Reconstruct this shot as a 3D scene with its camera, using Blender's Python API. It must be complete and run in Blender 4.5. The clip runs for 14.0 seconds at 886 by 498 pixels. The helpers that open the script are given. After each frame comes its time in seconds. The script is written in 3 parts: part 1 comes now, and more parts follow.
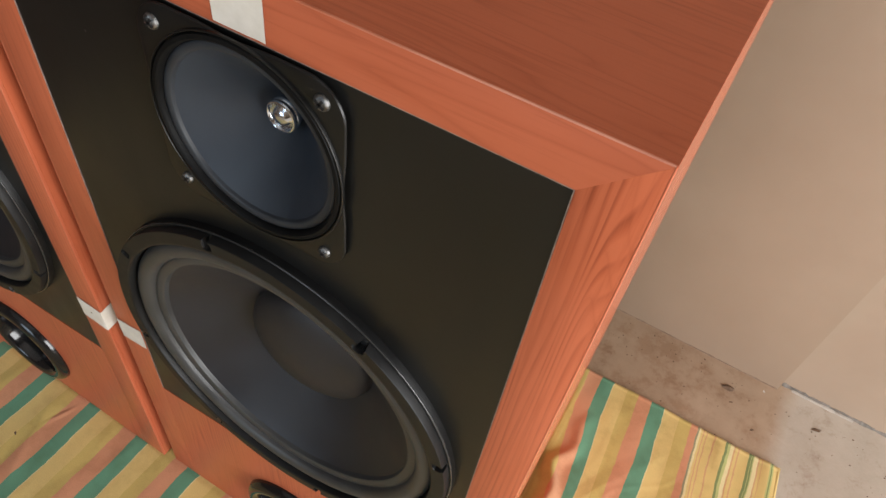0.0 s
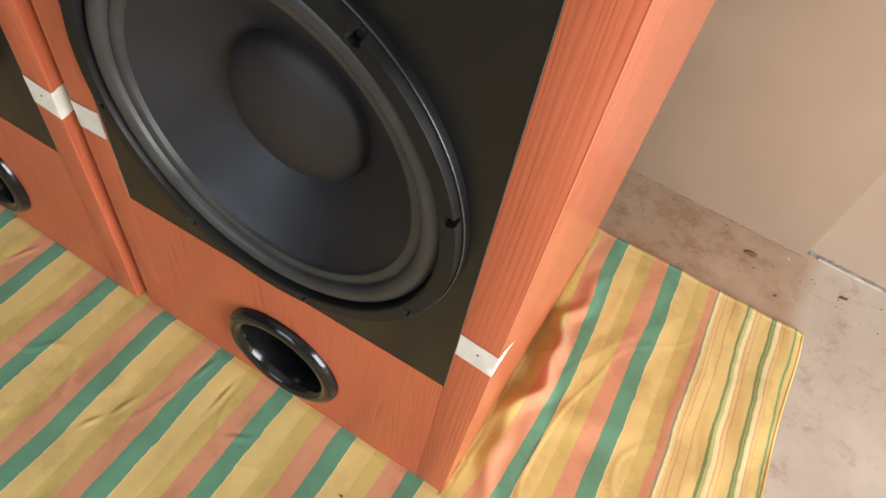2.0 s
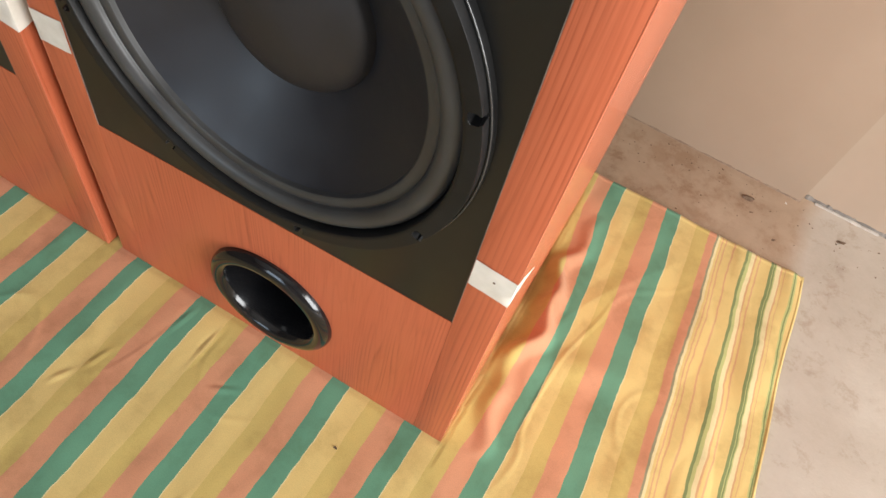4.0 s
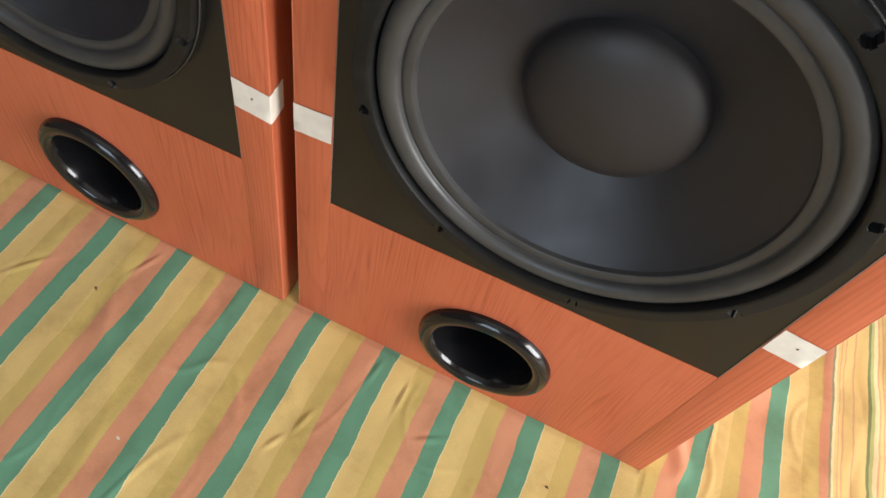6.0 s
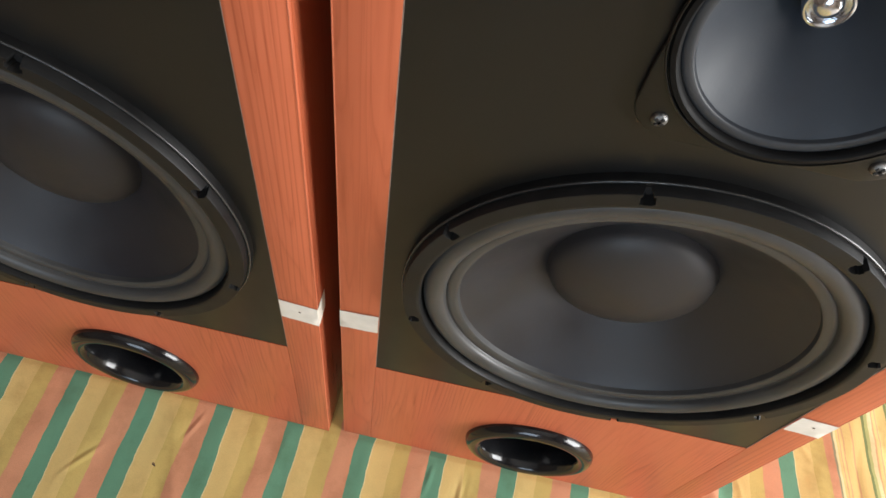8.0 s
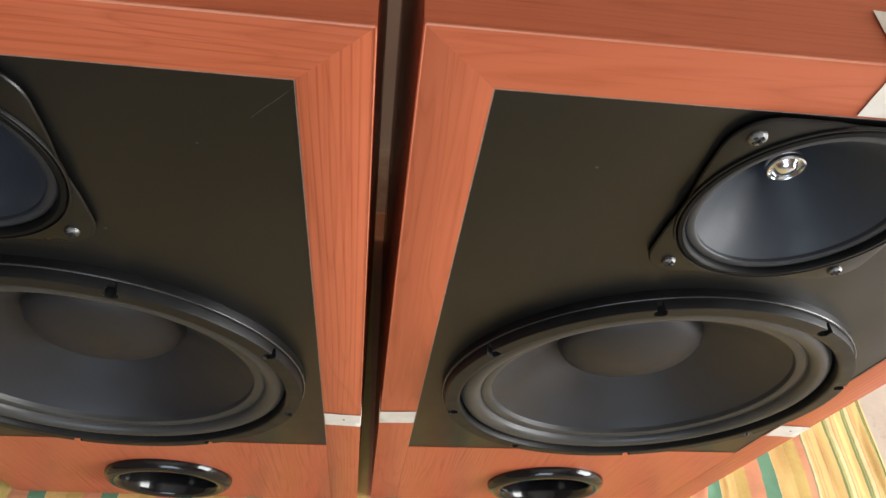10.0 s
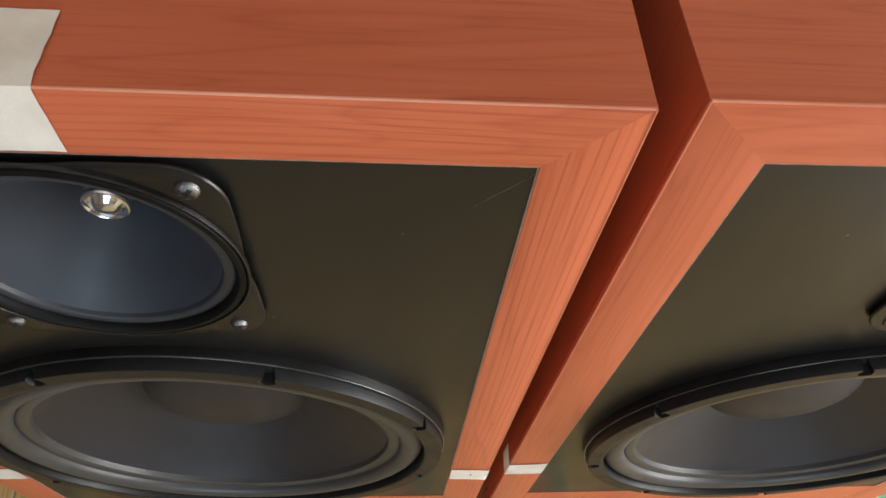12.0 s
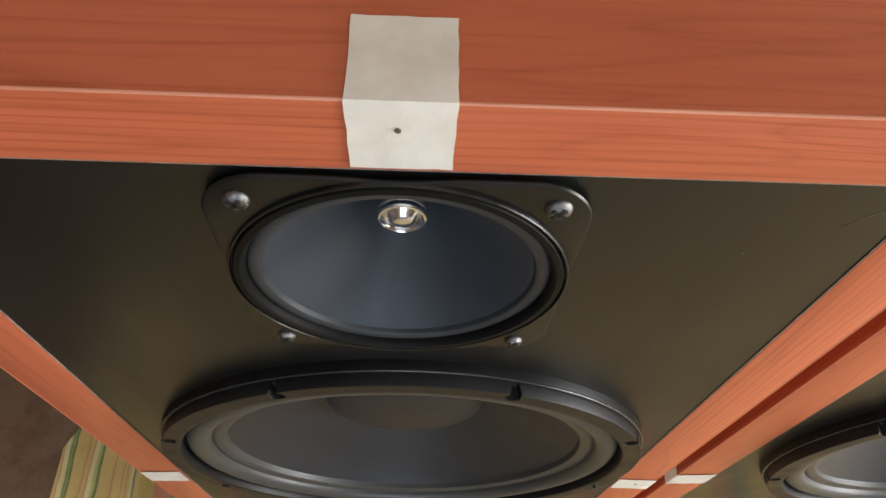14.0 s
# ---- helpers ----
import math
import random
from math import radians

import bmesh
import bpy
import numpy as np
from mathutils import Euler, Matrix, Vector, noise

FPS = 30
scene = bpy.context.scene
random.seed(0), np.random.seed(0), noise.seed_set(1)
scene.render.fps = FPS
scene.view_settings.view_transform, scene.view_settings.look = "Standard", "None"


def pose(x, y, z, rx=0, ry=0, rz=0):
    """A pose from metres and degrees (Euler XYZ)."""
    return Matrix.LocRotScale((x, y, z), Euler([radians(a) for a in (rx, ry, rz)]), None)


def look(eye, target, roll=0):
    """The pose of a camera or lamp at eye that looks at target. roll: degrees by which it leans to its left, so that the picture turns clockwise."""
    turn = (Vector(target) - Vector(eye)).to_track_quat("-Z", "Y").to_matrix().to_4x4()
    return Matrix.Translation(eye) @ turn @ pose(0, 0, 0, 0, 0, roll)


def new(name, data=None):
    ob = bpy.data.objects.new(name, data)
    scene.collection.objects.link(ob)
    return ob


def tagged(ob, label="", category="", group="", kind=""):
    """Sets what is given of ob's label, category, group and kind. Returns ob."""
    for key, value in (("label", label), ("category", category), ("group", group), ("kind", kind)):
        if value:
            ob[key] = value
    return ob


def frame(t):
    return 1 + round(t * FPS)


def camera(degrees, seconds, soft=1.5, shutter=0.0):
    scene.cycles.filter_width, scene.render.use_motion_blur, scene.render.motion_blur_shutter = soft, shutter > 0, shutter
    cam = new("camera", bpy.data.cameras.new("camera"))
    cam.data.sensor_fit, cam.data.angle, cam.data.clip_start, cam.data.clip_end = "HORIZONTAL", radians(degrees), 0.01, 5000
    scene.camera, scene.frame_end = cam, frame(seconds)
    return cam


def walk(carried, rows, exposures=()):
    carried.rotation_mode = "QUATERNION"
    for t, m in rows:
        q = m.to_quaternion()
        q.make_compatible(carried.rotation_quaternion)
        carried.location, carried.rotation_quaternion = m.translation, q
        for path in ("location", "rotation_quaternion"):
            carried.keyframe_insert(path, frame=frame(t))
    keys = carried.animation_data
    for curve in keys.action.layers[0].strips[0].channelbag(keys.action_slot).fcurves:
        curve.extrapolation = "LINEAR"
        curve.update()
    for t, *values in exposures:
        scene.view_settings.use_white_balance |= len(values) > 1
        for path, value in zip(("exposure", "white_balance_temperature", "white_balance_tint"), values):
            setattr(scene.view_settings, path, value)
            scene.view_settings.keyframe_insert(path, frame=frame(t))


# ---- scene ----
LENS = 65.27
cam = camera(LENS, 14.0, soft=1.5)
PATH = [
    (0, (0.3984, -0.2165, 0.9416), (0.1389, 0.3917, 0.1914), 9.62),
    (0.5, (0.4067, -0.2165, 0.9076), (0.1584, 0.3820, 0.1458), 10.41),
    (1, (0.4178, -0.2246, 0.8626), (0.1785, 0.3536, 0.0826), 10.82),
    (1.5, (0.4250, -0.2382, 0.8155), (0.2005, 0.3309, 0.0245), 12.03),
    (2, (0.4269, -0.2521, 0.7828), (0.2160, 0.3044, -0.0209), 12.71),
    (2.5, (0.4260, -0.2564, 0.7546), (0.2288, 0.2967, -0.0548), 13.74),
    (2.7, (0.4276, -0.2570, 0.7412), (0.2365, 0.2937, -0.0713), 13.90),
    (4.8, (0.3483, -0.2911, 0.7162), (0.2519, 0.2709, -0.1054), 20.46),
    (5, (0.3171, -0.3014, 0.7152), (0.2363, 0.2621, -0.1070), 21.16),
    (5.5, (0.2347, -0.3152, 0.7389), (0.1400, 0.2424, -0.0858), 19.59),
    (6, (0.1611, -0.3183, 0.7343), (0.0725, 0.2207, -0.1033), 17.26),
    (6.5, (0.1266, -0.3055, 0.7319), (0.1048, 0.2245, -0.1158), 18.81),
    (7, (0.0969, -0.3062, 0.7727), (0.0793, 0.2131, -0.0817), 17.51),
    (7.5, (0.0748, -0.2756, 0.8112), (0.0521, 0.2570, -0.0349), 15.04),
    (8, (0.0441, -0.2490, 0.8592), (0.0348, 0.2846, 0.0136), 12.03),
    (8.5, (-0.0066, -0.2351, 0.8961), (0.0419, 0.2857, 0.0438), 12.77),
    (9, (-0.0427, -0.2316, 0.9336), (0.0481, 0.3112, 0.0987), 13.89),
    (9.2, (-0.0513, -0.2338, 0.9472), (0.0560, 0.3194, 0.1211), 13.92),
    (11.3, (-0.0412, -0.1809, 0.9630), (0.0148, 0.3346, 0.1079), 6.64),
    (11.5, (-0.0812, -0.1769, 0.9592), (-0.0268, 0.3473, 0.1094), 5.83),
    (12, (-0.1369, -0.1598, 0.9400), (-0.0649, 0.3722, 0.0964), 7.22),
    (12.5, (-0.1390, -0.1521, 0.9299), (-0.0548, 0.3779, 0.0861), 7.94),
    (13, (-0.1528, -0.1492, 0.9287), (-0.0779, 0.3768, 0.0815), 6.67),
    (13.5, (-0.2044, -0.1452, 0.9255), (-0.1474, 0.3777, 0.0751), 5.84),
    (14, (-0.2597, -0.1385, 0.9252), (-0.2170, 0.3797, 0.0710), 5.10),
]
walk(cam, [(t, look(eye, target, roll)) for t, eye, target, roll in PATH],
     exposures=[(0, -0.36), (0.5, -0.12), (1, -0.12), (1.5, -0.12), (2.5, -0.12), (5, -0.04), (6.5, 0.05), (9, 0.08), (11.3, 0.18), (13, 0.21), (14, 0.24)])

# ---------------------------------------------------------------- light
world = bpy.data.worlds.new("sky")
scene.world = world
world.use_nodes = True
wn = world.node_tree.nodes
sky = wn.new("ShaderNodeTexSky")
sky.sky_type = "NISHITA"
sky.sun_disc = False
sky.sun_elevation = radians(40)
sky.sun_rotation = radians(120)
world.node_tree.links.new(sky.outputs[0], wn["Background"].inputs[0])
wn["Background"].inputs[1].default_value = 0.1


def window_lamp(name, eye, target, w, h, watts, colour):
    lamp = bpy.data.lights.new(name, "AREA")
    lamp.shape, lamp.size, lamp.size_y = "RECTANGLE", w, h
    lamp.energy, lamp.color = watts, colour
    ob = new(name, lamp)
    ob.matrix_world = look(eye, target)
    return ob


window_lamp("window_light", (2.16, -0.55, 0.80), (1.0, -0.50, 0.66), 1.3, 1.1, 81, (0.985, 0.985, 0.98))
window_lamp("doorway_light", (-0.1, -2.76, 1.5), (-0.1, -1.0, 1.1), 1.2, 1.3, 32, (0.72, 0.86, 1.0))

# ---------------------------------------------------------------- materials


def mat(name):
    m = bpy.data.materials.new(name)
    m.use_nodes = True
    t = m.node_tree
    return m, t, t.nodes["Principled BSDF"]


def node(t, kind, **sets):
    n = t.nodes.new(kind)
    for k, v in sets.items():
        n.inputs[k].default_value = v
    return n


def ramp(t, stops, source):
    n = t.nodes.new("ShaderNodeValToRGB")
    el = n.color_ramp.elements
    while len(el) < len(stops):
        el.new(0.5)
    for e, (p, c) in zip(el, stops):
        e.position, e.color = p, (*c, 1)
    t.links.new(source, n.inputs[0])
    return n


def mix(t, kind, fac, a, b):
    n = t.nodes.new("ShaderNodeMix")
    n.data_type, n.blend_type = "RGBA", kind
    for i, v in ((0, fac), (6, a), (7, b)):
        if hasattr(v, "links"):
            t.links.new(v, n.inputs[i])
        else:
            n.inputs[i].default_value = v if i == 0 else (*v, 1)
    return n.outputs[2]


def bump(t, bsdf, height, strength, distance):
    n = t.nodes.new("ShaderNodeBump")
    n.inputs["Strength"].default_value = strength
    n.inputs["Distance"].default_value = distance
    t.links.new(height, n.inputs["Height"])
    t.links.new(n.outputs[0], bsdf.inputs["Normal"])


def coords(t, scale, jitter=0.0):
    """Object coordinates, scaled, and shifted from object to object."""
    tc = t.nodes.new("ShaderNodeTexCoord")
    mp = t.nodes.new("ShaderNodeMapping")
    mp.inputs["Scale"].default_value = scale
    t.links.new(tc.outputs["Object"], mp.inputs["Vector"])
    if jitter:
        info = t.nodes.new("ShaderNodeObjectInfo")
        sh = t.nodes.new("ShaderNodeVectorMath")
        sh.operation = "MULTIPLY_ADD"
        comb = t.nodes.new("ShaderNodeCombineXYZ")
        for i in range(3):
            t.links.new(info.outputs["Random"], comb.inputs[i])
        t.links.new(comb.outputs[0], sh.inputs[0])
        sh.inputs[1].default_value = (jitter, jitter * 1.7, jitter * 0.6)
        t.links.new(mp.outputs[0], sh.inputs[2])
        return sh.outputs[0]
    return mp.outputs[0]


def wood(name, along, lined=0.0, figure=0.36, rough=0.40, wavy=0.022, patchy=0.0, pitch=0.0041):
    """Orange-red laminate; along: the axis of its grain; lined: how plain its dark lines are, wavy: how far they wander,
    patchy: how far they fade out from place to place."""
    m, t, b = mat(name)
    fine = [380.0, 380.0, 380.0]
    broad = [22.0, 22.0, 22.0]
    for s, k in ((fine, 13.0), (broad, 1.6)):
        s[along] = k
    vb = coords(t, broad, 9.0)
    nb = node(t, "ShaderNodeTexNoise", Scale=1.0, Detail=2.0, Distortion=0.4)
    t.links.new(vb, nb.inputs["Vector"])
    rings = t.nodes.new("ShaderNodeMath")
    rings.operation = "MULTIPLY"
    rings.inputs[1].default_value = 30.0 if figure > 0.5 else 14.0
    t.links.new(nb.outputs["Fac"], rings.inputs[0])
    frac = t.nodes.new("ShaderNodeMath")
    frac.operation = "FRACT"
    t.links.new(rings.outputs[0], frac.inputs[0])
    vf = coords(t, fine, 5.0)
    nf = node(t, "ShaderNodeTexNoise", Scale=1.0, Detail=3.0, Roughness=0.6)
    t.links.new(vf, nf.inputs["Vector"])
    nl = node(t, "ShaderNodeTexNoise", Scale=7.0, Detail=3.0)
    t.links.new(coords(t, (1, 1, 1), 3.0), nl.inputs["Vector"])
    base = ramp(t, [(0.3, (0.505, 0.126, 0.056)), (0.7, (0.565, 0.151, 0.073))], nl.outputs["Fac"]).outputs[0]
    line = ramp(t, [(0.0, (0.62, 0.52, 0.46)), (0.10, (0.86, 0.80, 0.76)), (0.35, (1, 1, 1)), (0.86, (1, 1, 1)), (1.0, (0.74, 0.66, 0.6))], frac.outputs[0]).outputs[0]
    pores = ramp(t, [(0.30, (0.72, 0.62, 0.55)), (0.46, (1, 1, 1)), (0.75, (1.06, 1.06, 1.06))], nf.outputs["Fac"]).outputs[0]
    c = mix(t, "MULTIPLY", figure, base, line)
    c = mix(t, "MULTIPLY", 0.4, c, pores)
    if lined:
        across = 2 if along == 0 else 0
        sx = t.nodes.new("ShaderNodeSeparateXYZ")
        t.links.new(coords(t, (1, 1, 1)), sx.inputs[0])
        wig = node(t, "ShaderNodeMath")
        wig.operation = "MULTIPLY_ADD"
        t.links.new(nb.outputs["Fac"], wig.inputs[0])
        wig.inputs[1].default_value = wavy
        t.links.new(sx.outputs[across], wig.inputs[2])
        per = node(t, "ShaderNodeMath")
        per.operation = "MULTIPLY"
        per.inputs[1].default_value = 1 / pitch
        t.links.new(wig.outputs[0], per.inputs[0])
        fr = node(t, "ShaderNodeMath")
        fr.operation = "FRACT"
        t.links.new(per.outputs[0], fr.inputs[0])
        deep = (0.52, 0.40, 0.34) if pitch < 0.0045 else (0.42, 0.30, 0.25)
        wide = 1.0 if pitch < 0.0045 else 1.6
        dark = ramp(t, [(0.0, deep), (0.10 * wide, (0.70, 0.58, 0.52)), (0.24 * wide, (1, 1, 1)), (0.86, (1, 1, 1)), (1.0, deep)], fr.outputs[0]).outputs[0]
        fade = ramp(t, [(0.36, (0.1, 0.1, 0.1)), (0.58, (1, 1, 1))], nf.outputs["Fac"]).outputs[0]
        k = node(t, "ShaderNodeMath")
        k.operation = "MULTIPLY"
        k.inputs[1].default_value = lined
        if patchy:
            spread = node(t, "ShaderNodeTexNoise", Scale=1.0, Detail=2.0)
            t.links.new(coords(t, (13.0, 13.0, 6.0), 6.0), spread.inputs["Vector"])
            spots = ramp(t, [(0.40, (1 - patchy,) * 3), (0.60, (1, 1, 1))], spread.outputs["Fac"]).outputs[0]
            fade = mix(t, "MULTIPLY", 1.0, fade, spots)
        t.links.new(fade, k.inputs[0])
        c = mix(t, "MULTIPLY", k.outputs[0], c, dark)
    t.links.new(c, b.inputs["Base Color"])
    rr = ramp(t, [(0.3, (rough * 0.85,) * 3), (0.7, (rough * 1.15,) * 3)], nl.outputs["Fac"])
    t.links.new(rr.outputs[0], b.inputs["Roughness"])
    b.inputs["Specular IOR Level"].default_value = 0.24 if rough > 0.3 else 0.85
    bump(t, b, nf.outputs["Fac"], 0.12, 0.0006)
    return m


def plain(name, dark, light, rough, scale=30.0, metal=0.0, bumps=0.1, spec=0.5, size=0.0006):
    """A surface of two tones with fine relief."""
    m, t, b = mat(name)
    v = coords(t, (1, 1, 1), 4.0)
    n1 = node(t, "ShaderNodeTexNoise", Scale=scale, Detail=5.0, Roughness=0.6)
    n2 = node(t, "ShaderNodeTexNoise", Scale=scale * 14, Detail=2.0)
    for n in (n1, n2):
        t.links.new(v, n.inputs["Vector"])
    t.links.new(ramp(t, [(0.32, dark), (0.68, light)], n1.outputs["Fac"]).outputs[0], b.inputs["Base Color"])
    lo, hi = max(0.02, rough * 0.82), min(1.0, rough * 1.18)
    t.links.new(ramp(t, [(0.3, (lo,) * 3), (0.7, (hi,) * 3)], n1.outputs["Fac"]).outputs[0], b.inputs["Roughness"])
    b.inputs["Metallic"].default_value = metal
    b.inputs["Specular IOR Level"].default_value = spec
    if bumps:
        bump(t, b, n2.outputs["Fac"], bumps, size)
    return m


figured_z = wood("figured_laminate_upright", 2, 0.75, 0.26, wavy=0.085, patchy=0.5, pitch=0.0062)
front_z = wood("front_laminate", 2, 0.55, 0.2, wavy=0.06, patchy=0.95, pitch=0.005)
side_z = wood("glossy_side_laminate", 2, 0.0, 0.06, rough=0.24)
wood_x, wood_y, wood_z = wood("laminate_across", 0), wood("laminate_deep", 1), wood("laminate_upright", 2)
lined_x, lined_z = wood("lined_laminate_across", 0, 0.5), wood("lined_laminate_upright", 2, 0.55)
black_board = plain("black_board", (0.0063, 0.0062, 0.0060), (0.0097, 0.0095, 0.0090), 0.33, 9.0, bumps=0.05, spec=0.4)
def dusty(m):
    """Sparse pale dust specks and faint scuffs."""
    t, b = m.node_tree, m.node_tree.nodes["Principled BSDF"]
    v = coords(t, (1, 1, 1), 3.0)
    vo = t.nodes.new("ShaderNodeTexVoronoi")
    vo.inputs["Scale"].default_value = 34.0
    t.links.new(v, vo.inputs["Vector"])
    dots = ramp(t, [(0.0, (1, 1, 1)), (0.024, (0.7, 0.7, 0.7)), (0.036, (0, 0, 0))], vo.outputs["Distance"]).outputs[0]
    pick = t.nodes.new("ShaderNodeTexNoise")
    pick.inputs["Scale"].default_value = 16.0
    t.links.new(v, pick.inputs["Vector"])
    few = ramp(t, [(0.55, (0, 0, 0)), (0.66, (0.55, 0.55, 0.55))], pick.outputs["Fac"]).outputs[0]
    k = mix(t, "MULTIPLY", 1.0, dots, few)
    old = b.inputs["Base Color"].links[0].from_socket
    t.links.new(mix(t, "MIX", k, old, (0.22, 0.21, 0.19)), b.inputs["Base Color"])
    long = t.nodes.new("ShaderNodeTexNoise")
    long.inputs["Scale"].default_value = 1.0
    long.inputs["Detail"].default_value = 4.0
    t.links.new(coords(t, (22, 9, 9), 2.0), long.inputs["Vector"])
    t.links.new(ramp(t, [(0.3, (0.29, 0.29, 0.29)), (0.7, (0.41, 0.41, 0.41))], long.outputs["Fac"]).outputs[0], b.inputs["Roughness"])


dusty(black_board)
frame_black = plain("black_frame", (0.005, 0.005, 0.0053), (0.0085, 0.0085, 0.0086), 0.36, 40.0, spec=0.22)
rim_grey = plain("shiny_rim", (0.022, 0.022, 0.022), (0.034, 0.034, 0.033), 0.24, 60.0)
trim_grey = plain("trim_plastic", (0.0085, 0.0085, 0.0088), (0.0135, 0.0135, 0.0135), 0.42, 40.0, spec=0.2)
rubber = plain("grey_rubber", (0.034, 0.034, 0.0345), (0.050, 0.050, 0.0495), 0.44, 25.0)
cone_grey = plain("dark_cone", (0.0130, 0.0136, 0.0178), (0.0184, 0.0192, 0.0244), 0.45, 18.0)
cap_grey = plain("matt_cap", (0.0165, 0.0148, 0.0158), (0.0235, 0.021, 0.022), 0.55, 22.0)
cone_blue = plain("blue_grey_cone", (0.019, 0.0255, 0.036), (0.028, 0.0355, 0.047), 0.56, 30.0, spec=0.42)
steel_black = plain("black_steel", (0.006, 0.0058, 0.0056), (0.009, 0.0087, 0.0083), 0.33, 60.0, spec=0.34)
gasket = plain("gasket", (0.003, 0.003, 0.0032), (0.006, 0.006, 0.0062), 0.55, 60.0, spec=0.12)
mid_rubber = plain("soft_surround", (0.021, 0.024, 0.030), (0.031, 0.035, 0.041), 0.5, 60.0, spec=0.4)
gloss_black = plain("gloss_plastic", (0.006, 0.006, 0.007), (0.011, 0.011, 0.012), 0.14, 30.0, bumps=0.03)
void_black = plain("dark_inside", (0.004, 0.004, 0.005), (0.007, 0.007, 0.008), 0.7, 30.0)
chrome = plain("chrome", (0.66, 0.71, 0.78), (0.82, 0.86, 0.92), 0.17, 80.0, metal=1.0, bumps=0.05)
zinc = plain("zinc", (0.12, 0.12, 0.12), (0.27, 0.27, 0.265), 0.40, 420.0, metal=1.0, bumps=0.3)
paper = plain("paper_tape", (0.66, 0.61, 0.53), (0.78, 0.73, 0.65), 0.75, 60.0, bumps=0.10)
worn_edge = plain("worn_edge", (0.52, 0.15, 0.075), (0.68, 0.30, 0.19), 0.4, 14.0)
rubbed_edge = plain("rubbed_edge", (0.49, 0.125, 0.057), (0.57, 0.165, 0.085), 0.48, 22.0)
pale_edge = plain("pale_edge", (0.16, 0.12, 0.10), (0.34, 0.26, 0.22), 0.6, 150.0)
brown_flake = plain("brown_flake", (0.09, 0.052, 0.03), (0.16, 0.10, 0.06), 0.8, 200.0)
pale_flake = plain("pale_flake", (0.55, 0.52, 0.47), (0.7, 0.68, 0.62), 0.8, 200.0)
plaster = plain("painted_plaster", (0.325, 0.241, 0.171), (0.38, 0.287, 0.206), 0.62, 3.0, bumps=0.2, size=0.002)
# the wall plaster, darkened so that the left side gets less bounced light
plaster_dimmed = plain("dimmed_plaster", (0.15, 0.11, 0.08), (0.19, 0.14, 0.10), 0.62, 3.0, bumps=0.2, size=0.002)
plaster_pale = plain("pale_plaster", (0.37, 0.280, 0.205), (0.43, 0.333, 0.248), 0.62, 3.0, bumps=0.2, size=0.002)
ceiling_white = plain("ceiling_paint", (0.76, 0.74, 0.71), (0.84, 0.82, 0.79), 0.8, 2.0, bumps=0.2, size=0.002)


